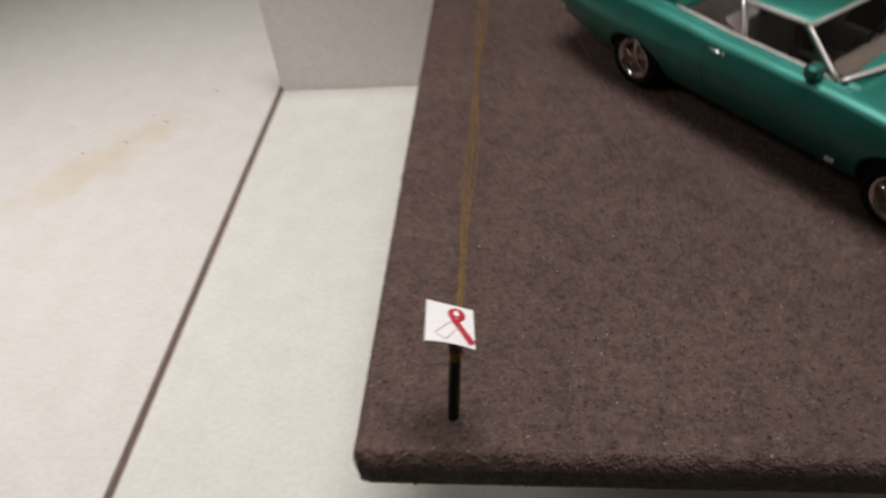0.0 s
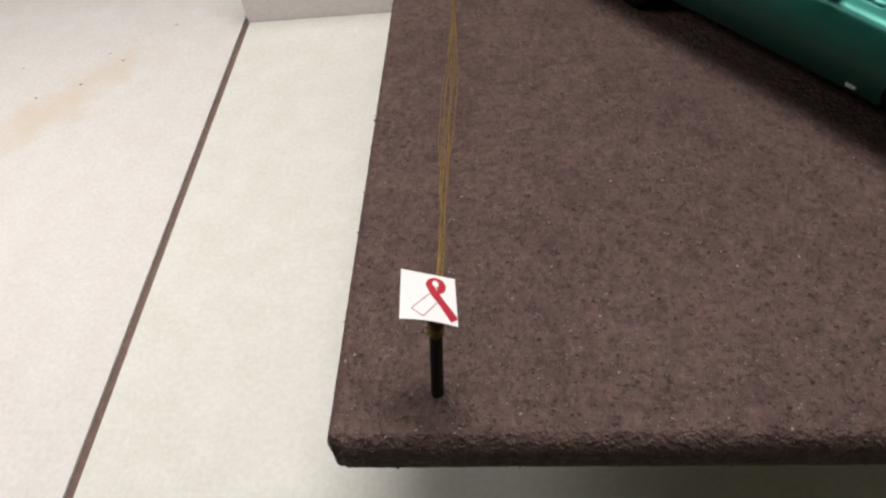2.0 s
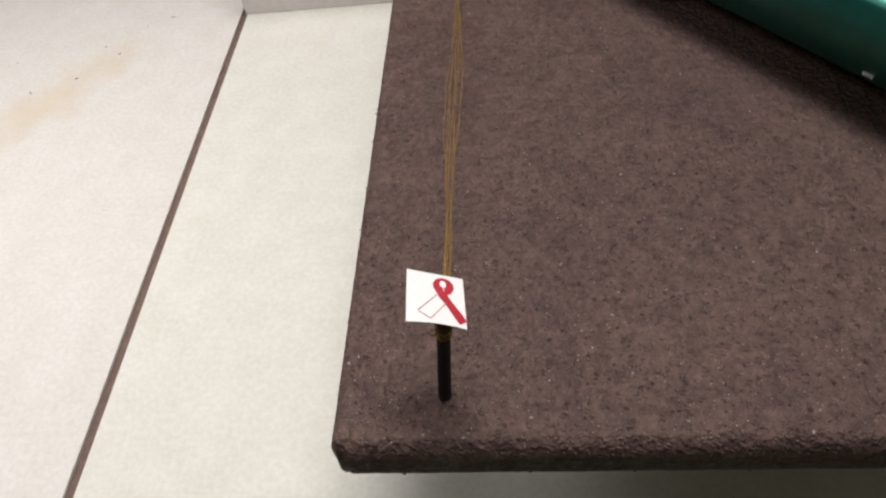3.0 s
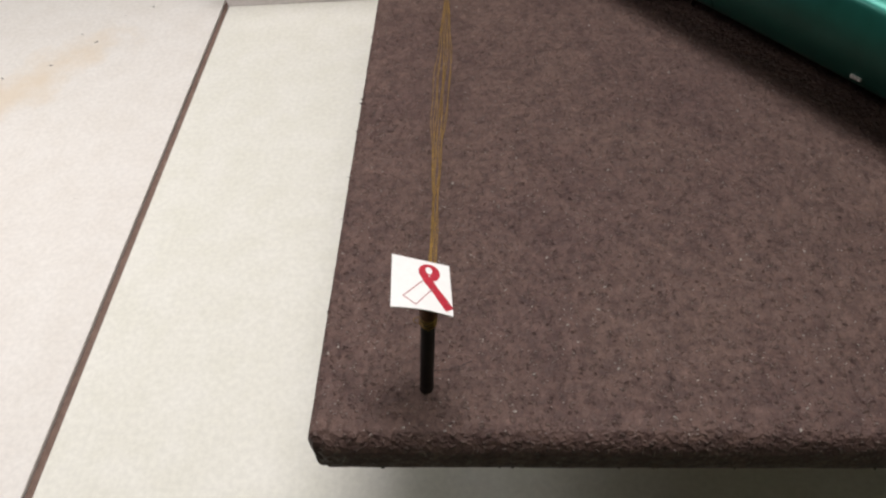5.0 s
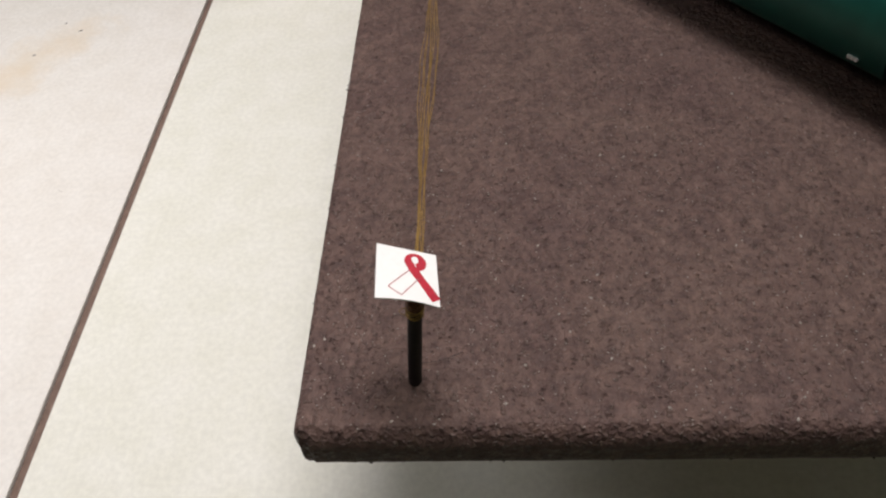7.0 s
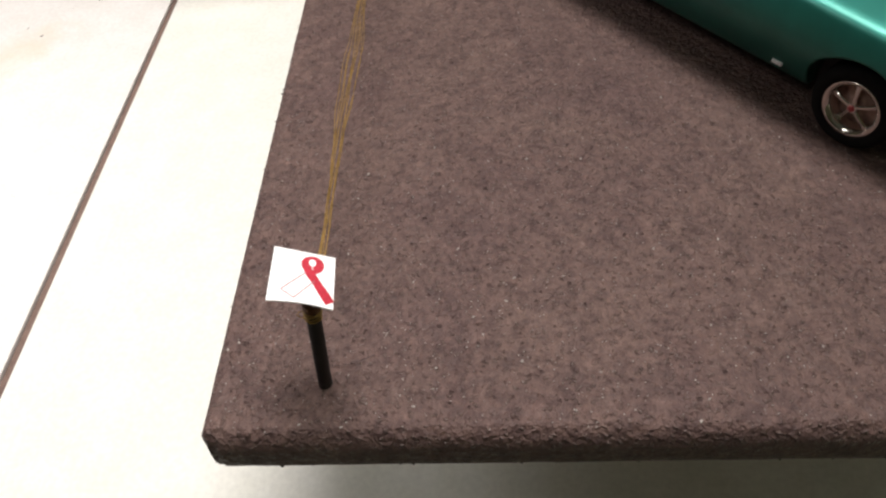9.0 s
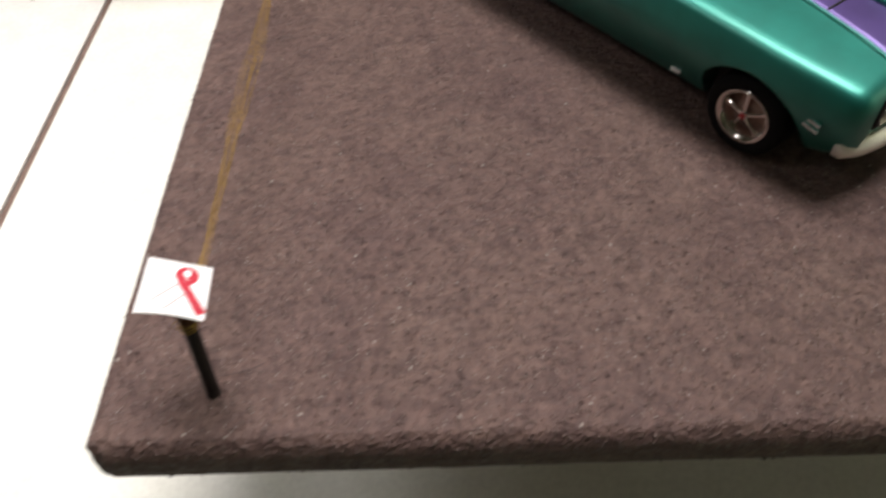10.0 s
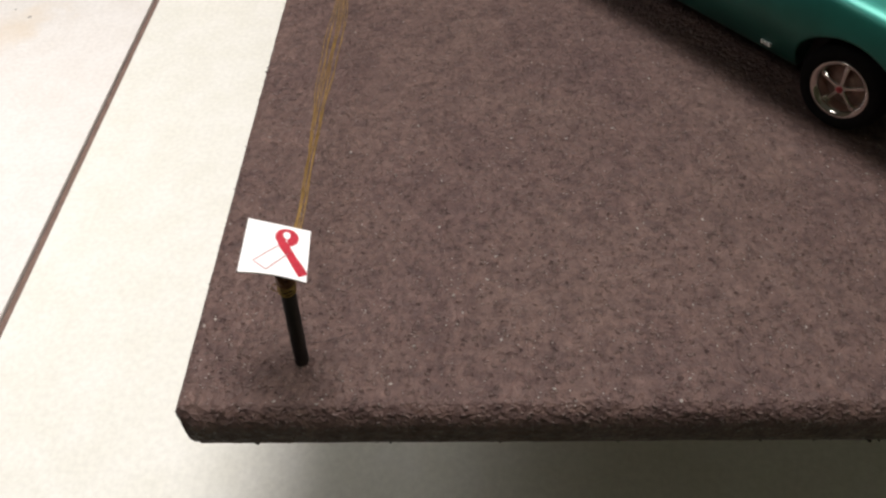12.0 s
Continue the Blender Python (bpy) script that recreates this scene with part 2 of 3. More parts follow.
def soft_noise(x, y, cell, seed):
    """Smooth random heights, -1 to 1, for arrays of places."""
    rng = np.random.RandomState(seed)
    g = rng.uniform(-1, 1, (512, 512))
    u, v = x / cell + 200.3, y / cell + 200.7
    i, j = np.floor(u).astype(int), np.floor(v).astype(int)
    a, b = u - i, v - j
    a, b = a * a * (3 - 2 * a), b * b * (3 - 2 * b)
    w = lambda p, q: g[p % 512, q % 512]
    return (w(i, j) * (1 - a) + w(i + 1, j) * a) * (1 - b) + (w(i, j + 1) * (1 - a) + w(i + 1, j + 1) * a) * b


# ---- an unseen room added to close the place and bounce light ----
def room():
    lo, hi, z0, z1 = (-1.6, -1.7), (2.2, 1.7), -0.75, 1.62
    cx, cy = (lo[0] + hi[0]) / 2, (lo[1] + hi[1]) / 2
    w, d = hi[0] - lo[0], hi[1] - lo[1]
    tagged(part("floor", block((w, d, 0.04), (cx, cy, z0 - 0.02)), M_ROOM), "dull brown floor of the room", "floor", kind="structure")
    tagged(part("ceiling", block((w, d, 0.04), (cx, cy, z1 + 0.02)), M_CEIL), "plain pale ceiling of the room", "ceiling", kind="structure")
    h = z1 - z0
    for name, size, at in (("wall_north", (w, 0.05, h), (cx, hi[1] + 0.025, z0 + h / 2)), ("wall_south", (w, 0.05, h), (cx, lo[1] - 0.025, z0 + h / 2)),
                           ("wall_east", (0.05, d, h), (hi[0] + 0.025, cy, z0 + h / 2)), ("wall_west", (0.05, d, h), (lo[0] - 0.025, cy, z0 + h / 2))):
        tagged(part(name, block(size, at), M_ROOM if name in ("wall_south", "wall_east") else M_BRIGHT), "plain unseen wall added to close the room", "wall", kind="structure")
    # invented housings, hangers and frames round the added lamps
    for at, aim, (sx, sy), watts, colour, spread in LAMPS:
        fixture = empty("added_light_fixture", look(at, aim), "unseen added light panel in a pale frame hung under the ceiling", "lamp", group="ceiling lights")
        part("housing", block((sx + 0.06, sy + 0.06, 0.08), (0, 0, 0.07), 0.004), M_LAMP, fixture)
        top = fixture.matrix_world.inverted() @ Vector((at[0], at[1], z1))
        part("hanger", tube([(0, 0, 0.09), top], 0.01, 8), M_LAMP, fixture)
        for x, y, fw, fd in ((0, sy / 2 + 0.02, sx + 0.06, 0.02), (0, -sy / 2 - 0.02, sx + 0.06, 0.02), (sx / 2 + 0.02, 0, 0.02, sy + 0.02), (-sx / 2 - 0.02, 0, 0.02, sy + 0.02)):
            part("frame", block((fw, fd, 0.05), (x, y, 0.005), 0.003), M_LAMP, fixture)


room()

# ---- the white table: two leaves with an open joint, and an upright panel at the back ----
CX, CY = -0.1221, 0.3341          # where the joint meets the upright panel
SKEW_J, SKEW_B = -0.47, 0.6       # degrees by which joint and panel stand askew
PANEL_H = 0.080


def slab(corners, z0, z1, bevel):
    """A flat board from its corners in plan."""
    bm = bmesh.new()
    lo = [bm.verts.new((x, y, z0)) for x, y in corners]
    hi = [bm.verts.new((x, y, z1)) for x, y in corners]
    bm.faces.new(lo[::-1])
    bm.faces.new(hi)
    n = len(corners)
    for k in range(n):
        bm.faces.new((lo[k], lo[(k + 1) % n], hi[(k + 1) % n], hi[k]))
    bmesh.ops.bevel(bm, geom=[e for e in bm.edges if all(v.co.z > z1 - 0.0001 for v in e.verts)], offset=bevel, segments=2, affect="EDGES")
    return bm


def table():
    joint = lambda y, off: CX + off + math.tan(radians(-SKEW_J)) * (y - CY)
    y0, y1, x0, x1 = -0.025, 1.05, -0.95, 0.95
    t = empty("table", pose(0, 0, 0), "white painted table with two leaves and a brown joint", "table")
    part("leaf", slab([(joint(y0, 0.0021), y0), (x1, y0), (x1, y1), (joint(y1, 0.0021), y1)], -0.018, 0.0, 0.0002), M_FLOOR, t)
    part("leaf", slab([(x0, y0), (joint(y0, -0.0021), y0), (joint(y1, -0.0021), y1), (x0, y1)], -0.018, 0.0, 0.0002), M_LEFT, t, "white painted leaf with ochre stains and dark specks")
    part("joint_strip", slab([(joint(y0, -0.012), y0 + 0.001), (joint(y0, 0.012), y0 + 0.001), (joint(y1, 0.012), y1), (joint(y1, -0.012), y1)], -0.0260, -0.0182, 0.0005), M_EDGE, t)
    part("joint_fill", slab([(joint(y0, -0.0019), y0 + 0.001), (joint(y0, 0.0019), y0 + 0.001), (joint(y1, 0.0019), y1), (joint(y1, -0.0019), y1)], -0.0181, -0.0013, 0.0003), M_EDGE, t, "brown raw fibre edge in the joint")
    for x in (-0.85, 0.85):
        for y in (0.05, 0.95):
            part("leg", block((0.05, 0.05, 0.732), (x, y, -0.384), 0.002), M_FLOOR, t)
    # the upright panel
    pm = pose(CX, CY, 0, 0, 0, SKEW_B)
    bm = slab([(0.0016, 0.0), (0.95, 0.0), (0.95, 0.020), (0.0016, 0.020)], 0.0003, PANEL_H, 0.0006)
    bmesh.ops.transform(bm, matrix=pm, verts=bm.verts[:])
    tagged(part("wall_back", bm, M_BACK), "pinkish white upright panel standing on the white table", "panel", kind="structure")
    # small dark specks on the stained leaf
    rng = random.Random(4)
    bm = bmesh.new()
    for x, y, s in ((-0.1698, 0.3375, 0.9), (-0.1945, 0.3017, 0.9), (-0.214, 0.2794, 0.8), (-0.2389, 0.2686, 0.8), (-0.206, 0.31, 0.5), (-0.185, 0.33, 0.4), (-0.26, 0.30, 0.5), (-0.16, 0.17, 0.35), (-0.235, 0.20, 0.4)):
        for k in range(3):
            made = bmesh.ops.create_icosphere(bm, subdivisions=1, radius=0.0006 * s * rng.uniform(0.6, 1.1))["verts"]
            bmesh.ops.transform(bm, matrix=Matrix.Translation((x + rng.uniform(-1, 1) * 0.0009, y + rng.uniform(-1, 1) * 0.0006, 0.0001)) @ Matrix.Diagonal((1.5, 0.9, 0.35, 1)), verts=made)
    tagged(part("table_speck", bm, M_SPECK), "tiny dark specks of dirt on the white table", "dirt", kind="stuff")


table()

# ---- the raised brown board ----
BX, BY, BT = 0.275, 0.300, 0.0122


def board():
    step = 0.001
    front = [(-0.0028, -BT), (-0.0036, -0.0114), (-0.0037, -0.0102), (-0.0036, -0.0080), (-0.0034, -0.0058), (-0.0030, -0.0039), (-0.0024, -0.0024), (-0.0016, -0.0013), (-0.0008, -0.0005), (-0.0003, -0.0002)]
    left = [(-0.0002, -BT), (-0.0009, -0.0110), (-0.0012, -0.0070), (-0.0011, -0.0032), (-0.0008, -0.0013), (-0.0003, -0.0004)]
    xs = [(d, z) for d, z in left] + [(x, 0.0) for x in np.arange(0.0006, BX, step)] + [(BX, -0.0010), (BX, -BT)]
    ys = [(d, z) for d, z in front] + [(y, 0.00026 * math.exp(-y / 0.0011)) for y in np.arange(0.0, BY, step)] + [(BY, -0.0010), (BY, -BT)]
    X = np.array([p[0] for p in xs])[:, None] + np.zeros(len(ys))
    Y = np.array([p[0] for p in ys])[None, :] + np.zeros((len(xs), 1))
    Z = np.minimum(np.array([p[1] for p in xs])[:, None], np.array([p[1] for p in ys])[None, :])
    # corners rounded in plan
    ex, ey = np.minimum(X - 0.0022, 0), np.minimum(Y + 0.0012, 0)
    pull = np.where((ex < 0) & (ey < 0), 0.30, 0.0)
    X, Y = X - pull * ex * 1.2, Y - pull * ey * 1.2
    n1, n2, n3 = soft_noise(X, Y + 3 * Z, 0.0031, 1), soft_noise(X, Y + 3 * Z, 0.0014, 2), soft_noise(X + Z, Y, 0.012, 3)
    edge = (Z < -0.0002)
    Z = Z + np.where(edge, 0.35, 1.0) * (0.00016 * n1 + 0.00010 * n2) + 0.00012 * n3
    s = np.where(edge, 0.30, 0.3)
    Y = Y + s * (0.00024 * soft_noise(X, Z * 2, 0.0060, 5) + 0.00012 * soft_noise(X, Z * 2, 0.0015, 6))
    X = X + s * (0.00014 * soft_noise(Y, Z * 2, 0.0035, 7) + 0.00009 * soft_noise(Y, Z * 2, 0.0012, 8))
    Z = np.where(Z < -BT + 0.0006, Z + 0.00035 * soft_noise(X, Y, 0.0022, 9), Z)
    nx, ny = X.shape
    verts = np.stack([X, Y, Z + TOP], -1).reshape(-1, 3)
    idx = np.arange(nx * ny).reshape(nx, ny)
    faces = np.stack([idx[:-1, :-1], idx[1:, :-1], idx[1:, 1:], idx[:-1, 1:]], -1).reshape(-1, 4).tolist()
    rim = list(idx[:, 0]) + list(idx[-1, 1:]) + list(idx[-2::-1, -1]) + list(idx[0, -2:0:-1])
    faces.append([int(k) for k in rim][::-1])
    me = bpy.data.meshes.new("baseboard")
    me.from_pydata(verts.tolist(), [], faces)
    me.materials.append(M_BOARD)
    me.polygons.foreach_set("use_smooth", np.ones(len(faces), dtype=bool))
    thing = empty("display_board", pose(0, 0, 0), "dark brown rough fibre board raised over the white floor", "board")
    ob = new("panel", me)
    ob.parent = thing
    # unseen supports added, pale so that they bounce light under the board
    for x, y in ((0.14, 0.15), (0.25, 0.15), (0.14, 0.27), (0.25, 0.27)):
        part("support_block", block((0.03, 0.03, TOP - BT), (x, y, (TOP - BT) / 2), 0.001), M_FLOOR, thing)
    # crumbs that hang from the lower front edge
    rng = random.Random(11)
    bm = bmesh.new()
    for k in range(150):
        x = rng.uniform(0.002, 0.22)
        r = 0.00028 * rng.uniform(0.4, 1.2) * (2.3 if k % 25 == 0 else 1)
        made = bmesh.ops.create_icosphere(bm, subdivisions=1, radius=r)["verts"]
        m = Matrix.Translation((x, -0.0030 + rng.uniform(-0.0004, 0.0006), TOP - BT + 0.0003 - 0.3 * r)) @ Euler([rng.uniform(0, 6) for _ in range(3)]).to_matrix().to_4x4() @ Matrix.Diagonal((1.5, 0.8, 1.0, 1))
        bmesh.ops.transform(bm, matrix=m, verts=made)
    for k in range(60):
        y = rng.uniform(0.0, 0.28)
        made = bmesh.ops.create_icosphere(bm, subdivisions=1, radius=0.00035 * rng.uniform(0.4, 1.2))["verts"]
        bmesh.ops.transform(bm, matrix=Matrix.Translation((-0.0010 + rng.uniform(-0.0003, 0.0003), y, TOP - rng.uniform(0.001, 0.010))), verts=made)
    tagged(part("edge_crumb", bm, M_FUZZ, thing), "dark crumbs along the rough edge", kind="stuff")
    # pale grains coloured to stand in for glints, denser towards the front
    verts, faces = [], []
    for k in range(2300):
        x, y = rng.uniform(0.001, 0.24), rng.betavariate(1.0, 3.2) * 0.26 - 0.001
        r = 0.00016 * rng.uniform(0.4, 1.3) * (2.0 if rng.random() < 0.05 else 1)
        a = rng.uniform(0, math.pi)
        b = len(verts)
        ca, sa = math.cos(a) * r * 1.6, math.sin(a) * r * 1.6
        z = TOP + 0.00005 + rng.uniform(0, 0.00012)
        verts += [(x + ca, y + sa, z), (x - sa * 0.6, y + ca * 0.6, z), (x - ca, y - sa, z), (x + sa * 0.6, y - ca * 0.6, z), (x, y, z + r), (x, y, z - r * 2)]
        faces += [(b + i, b + (i + 1) % 4, b + 4) for i in range(4)] + [(b + (i + 1) % 4, b + i, b + 5) for i in range(4)]
    me = bpy.data.meshes.new("glint_grain")
    me.from_pydata(verts, [], faces)
    me.materials.append(M_GLINT)
    ob = new("glint_grain", me)
    ob.parent = thing
    tagged(ob, "tiny pale grains standing in for glints on the board", kind="stuff")
    # a fine curled fibre beside the post
    pts = [(0.0275 + 0.0100 * s, 0.0158 + 0.0028 * s * s - 0.0005 * math.sin(3.1 * s), TOP + 0.0004 + 0.0006 * math.sin(math.pi * s)) for s in (k / 14 for k in range(15))]
    tagged(part("fibre", tube(pts, 0.00008, 5), M_FUZZ), "fine dark curled fibre lying on the board", "fibre")


board()

# ---- the car ----
HUB_U, HUB_Z, TRACK, TRACK_R = 59.0, 12.5, 37.8, 36.6       # millimetres from the car's middle
ARCH, ARCH_R, TAIL = 16.3, 14.4, -111.0
CAR = pose(0.1581, 0.1558, TOP + 0.0001, 0, 0, -51.71)


def mm(u, w, z):
    """Forward, to the right, up, in millimetres, as a place in the car."""
    return Vector((u * MM, -w * MM, z * MM))


def half_width(u):
    w = 40.2 + 0.9 * math.exp(-((u + 62) / 24) ** 2) + 0.4 * math.exp(-((u - 58) / 22) ** 2)
    if u > 66:
        w -= 3.2 * ((u - 66) / 23) ** 2.4
    if u < -70:
        w -= 4.0 * ((-70 - u) / 41) ** 2
    return w


def deck(u):
    """Height of the shoulder line."""
    z = 37.6
    if u > 20:
        z -= 2.3 * ((u - 20) / 69) ** 1.6 + (1.4 * ((u - 70) / 19) ** 2 if u > 70 else 0)
    if u < -20:
        z += 1.3 * math.sin(min(1, (-20 - u) / 40) * math.pi / 2) - (1.8 * ((-60 - u) / 51) ** 2 if u < -60 else 0)
    return z


def low(u):
    z = 7.2
    if u > 70:
        z += 8.0 * ((u - 70) / 19) ** 1.5
    if u < -72:
        z += 8.5 * ((-72 - u) / 39) ** 1.2
    for h, r, tall in ((HUB_U, ARCH, 0.93), (-HUB_U, ARCH_R, 0.80)):
        d = abs(u - h)
        if d < r:
            z = max(z, HUB_Z + math.sqrt(r ** 2 - d ** 2) * tall)
    return z


def side(u, z):
    """Half width at a height: a barrel, fullest at mid height and tucked well in below."""
    w = half_width(u)
    return w - 9.2 * (max(0, 27 - z) / 20) ** 1.45 - 2.5 * (max(0, z - 27) / 10) ** 1.7


def hood_edge(u):
    return 16.8 + 4.6 * (u - 51) / 29


def body_shell():
    us = [TAIL + 1.5 * k for k in range(134)]
    us = sorted({round(u, 3) for u in us if u <= 88.5} | {round(h + r * math.sin(a), 3) for h, r in ((HUB_U, ARCH), (-HUB_U, ARCH_R)) for a in (math.pi * (k / 40 - 0.5) for k in range(41))} | {88.5})
    bm = bmesh.new()
    rows = []
    for u in us:
        zl, zc = low(u), deck(u)
        end = max(0, (u - 85.0) / 3.5, (TAIL + 3.5 - u) / 3.5)
        zc -= 1.6 * end ** 2
        zl += 1.2 * end ** 2
        pts = [(0, zl), (20, zl), (side(u, zl) - 2.2, zl), (side(u, zl) - 0.4, zl + 0.15)]
        for k in range(15):
            z = zl + 0.8 + (zc - 2.9 - zl - 0.8) * k / 14
            pts.append((side(u, z), z))
        w = side(u, zc - 2.9) - 0.20
        pts += [(w - 0.10, zc - 2.10), (w - 0.45, zc - 1.38), (w - 1.05, zc - 0.76), (w - 1.95, zc - 0.26), (w - 3.15, zc + 0.10), (w - 4.8, zc + 0.40)]
        inner = min(w - 6.0, hood_edge(u) if u > 34 else (15 if u < -62 else w - 6.0))
        pts += [(inner + (w - 4.8 - inner) * 0.5, zc + 0.75 * (w - inner) / 20 + 0.3), (inner, zc + 1.5 * (w - inner) / 20 + 0.3)]
        # draw the ends in a little
        pts = [(a - 1.8 * end ** 2 if a > 4 else a, b) for a, b in pts]
        rows.append((u, pts))
    for s in (1, -1):
        grid = [[bm.verts.new(mm(u, s * a, b)) for a, b in pts] for u, pts in rows]
        for a, b in zip(grid, grid[1:]):
            for k in range(len(a) - 1):
                bm.faces.new((a[k], a[k + 1], b[k + 1], b[k]))
        for end in (grid[0], grid[-1]):
            bm.faces.new(end if s > 0 else end[::-1])
    bmesh.ops.remove_doubles(bm, verts=bm.verts[:], dist=1e-6)
    return bm


def fender_height(u):
    """Height of the hood's edge where it meets the fender."""
    w = side(u, deck(u) - 1.9)
    return deck(u) + 1.5 * (w - hood_edge(u)) / 20 + 0.3


def belt(u):
    return side(u, deck(u)) - 6.2


def wheel(at, s, car):
    """Five-spoked chrome wheel in a black tyre; s is 1 on the right side, -1 on the left."""
    hub = new("wheel")
    hub.parent = car
    hub.matrix_local = Matrix.Translation(at) @ Matrix.Diagonal((1, -s, 1, 1))
    mk = lambda rows: [(r * MM, y * MM) for r, y in rows]
    part("tyre", lathe(mk([(8.0, -9.0), (9.6, -9.6), (11.6, -9.2), (12.3, -8.2), (12.5, -6.5), (12.5, -2.2), (12.25, -0.6), (11.4, 0.5), (10.2, 0.9), (9.0, 0.7), (8.3, 0.1), (8.0, -1.0)]), 56, hollow=True), M_TYRE, hub, smooth=True)
    rim = part("rim", lathe(mk([(7.4, -8.0), (8.1, -8.0), (8.2, -0.8), (8.4, 0.35), (8.2, 0.62), (7.7, 0.50), (7.0, 0.0), (6.6, -0.7), (6.35, -2.2), (6.2, -7.0)]), 56, hollow=True), M_WHEEL, hub, "polished chrome rim", True)
    part("brake_drum", lathe(mk([(0.2, -2.0), (2.6, -2.2), (4.8, -3.2), (6.30, -3.9), (6.30, -7.5), (0.2, -7.5)]), 30), M_DISH, hub)
    for k in range(5):
        a = radians(90 + 72 * k + 8)
        bm = bmesh.new()
        e = lambda r, t, y: (r * MM * math.cos(a) - t * MM * math.sin(a), y * MM, r * MM * math.sin(a) + t * MM * math.cos(a))
        ring = []
        for r, t, y, d in ((1.0, 0.62, -0.35, 1.2), (2.6, 0.50, -0.5, 1.0), (4.6, 0.58, -0.8, 1.0), (5.8, 0.80, -1.1, 1.2), (6.7, 1.25, -1.3, 1.3)):
            ring.append([bm.verts.new(e(r, t, y - 0.35)), bm.verts.new(e(r, t * 0.5, y)), bm.verts.new(e(r, -t * 0.5, y)), bm.verts.new(e(r, -t, y - 0.35)), bm.verts.new(e(r, -t, y - d)), bm.verts.new(e(r, t, y - d))])
        for p, q in zip(ring, ring[1:]):
            for i in range(6):
                bm.faces.new((p[i], p[(i + 1) % 6], q[(i + 1) % 6], q[i]))
        bm.faces.new(ring[0])
        bm.faces.new(ring[-1][::-1])
        part("spoke", bm, M_WHEEL, rim, "chrome spoke")
    part("centre_ring", lathe(mk([(0.3, 0.1), (1.3, 0.0), (1.5, -0.4), (1.5, -1.6), (0.3, -1.6)]), 24), M_CHROME, rim, smooth=False)
    part("centre_cap", lathe(mk([(0.1, 0.55), (0.6, 0.48), (0.95, 0.25), (1.05, -0.05), (0.1, -0.1)]), 20), M_RED, rim, "small red centre cap", True)
    return hub


def car():
    c = empty("model_car", CAR, "glossy teal model muscle car with chrome trim and purple hood", "model car")
    part("body", body_shell(), M_TEAL, c, smooth=True)
    part("underbody", block((0.150, 0.056, 0.012), mm(-4, 0, 12.5), 0.002), M_BLACK, c)

    # hood: purple middle with a teal lip, a black line and a teal scoop
    def hood(a, b):
        u = 34 + 52.5 * a
        w = (hood_edge(u) - 0.25) * (2 * b - 1)
        k = (w / hood_edge(u)) ** 2
        return mm(u, w, fender_height(u) + 0.25 + 1.3 * (1 - k))
    h = part("hood", patch(hood, 30, 20, 0.0008), M_PURPLE, c, "purple lacquered hood panel", True)
    for s in (1, -1):
        part("hood_lip", tube([mm(u, s * (hood_edge(u) + 0.1), fender_height(u) + 0.22) for u in (34 + 52.5 * k / 24 for k in range(25))], 0.00055, 8), M_TEAL, h, "teal raised edge of the hood", True)
        part("hood_line", tube([mm(62.2 + 0.12 * w, s * (17.5 - w), fender_height(63) + 0.45 + 1.3 * (1 - ((17.5 - w) / 18.7) ** 2)) for w in (12.5 * k / 10 for k in range(11))], 0.00032, 6), M_BLACK, h, "thin black line")
    part("scoop", block((0.017, 0.013, 0.0030), mm(74.5, 0, fender_height(74) + 1.9), 0.0010, segments=3), M_TEAL, h, "teal hood scoop", True)
    # cowl in front of the windshield, rear deck behind the glass
    def cowl(a, b):
        w = 2 * b - 1
        return mm(34.2 - (8.4 + 0 * a) * (1 - a) * (1 - 0.25 * w * w) - 1.2 * (1 - a), w * (31.6 if a < 0.5 else 31.0), deck(30) + 0.35 + 1.1 * (1 - w * w))
    part("cowl", patch(cowl, 6, 20, 0.0008), M_TEAL, c, smooth=True)
    part("rear_deck", patch(lambda a, b: mm(-108.5 + 55 * a, 30.5 * (2 * b - 1), deck(-108.5 + 55 * a) + 0.45 + 1.3 * (1 - (2 * b - 1) ** 2)), 20, 16, 0.0008), M_TEAL, c, smooth=True)

    # roof and greenhouse
    roof_w = lambda u: 26.2 - 1.6 * ((u + 12) / 22) ** 2
    def roof(a, b):
        t = 2 * b - 1
        u0, u1 = 8.2 + 3.2 * (1 - t * t), -34 - 1.0 * (1 - t * t)
        u = u0 + (u1 - u0) * a
        return mm(u, t * roof_w(u), 49.7 + 2.6 * (1 - abs(t) ** 2.4) + 0.5 * math.sin(math.pi * min(1, max(0, a))) - 0.8 * a * a)
    part("roof", patch(roof, 24, 24, 0.0009), M_TEAL, c, smooth=True)
    wl = lambda t: mm(26.6 + 6.6 * (1 - t * t), 31.4 * t, 38.9 + 1.6 * (1 - t * t))
    wh = lambda t: mm(8.6 + 3.2 * (1 - t * t), 26.0 * t, 49.4 + 2.5 * (1 - abs(t) ** 2.4))
    lerp = lambda p, q, a: p + (q - p) * a
    glass = part("windshield", patch(lambda a, b: lerp(wl(2 * b - 1), wh(2 * b - 1), a), 8, 20, 0.0004, Vector((-1, 0, -1))), M_GLASS, c, "clear plastic windshield", True)
    glass.visible_shadow = False
    rl = lambda t: mm(-60 - 3 * (1 - t * t), 28.5 * t, 39.6 + 1.0 * (1 - t * t))
    rh = lambda t: mm(-34.5 - 1 * (1 - t * t), 24.6 * t, 49.0 + 2.3 * (1 - t * t))
    rear = part("rear_window", patch(lambda a, b: lerp(rl(2 * b - 1), rh(2 * b - 1), a), 6, 16, 0.0004, Vector((1, 0, -1))), M_GLASS, c, "clear plastic rear window", True)
    rear.visible_shadow = False
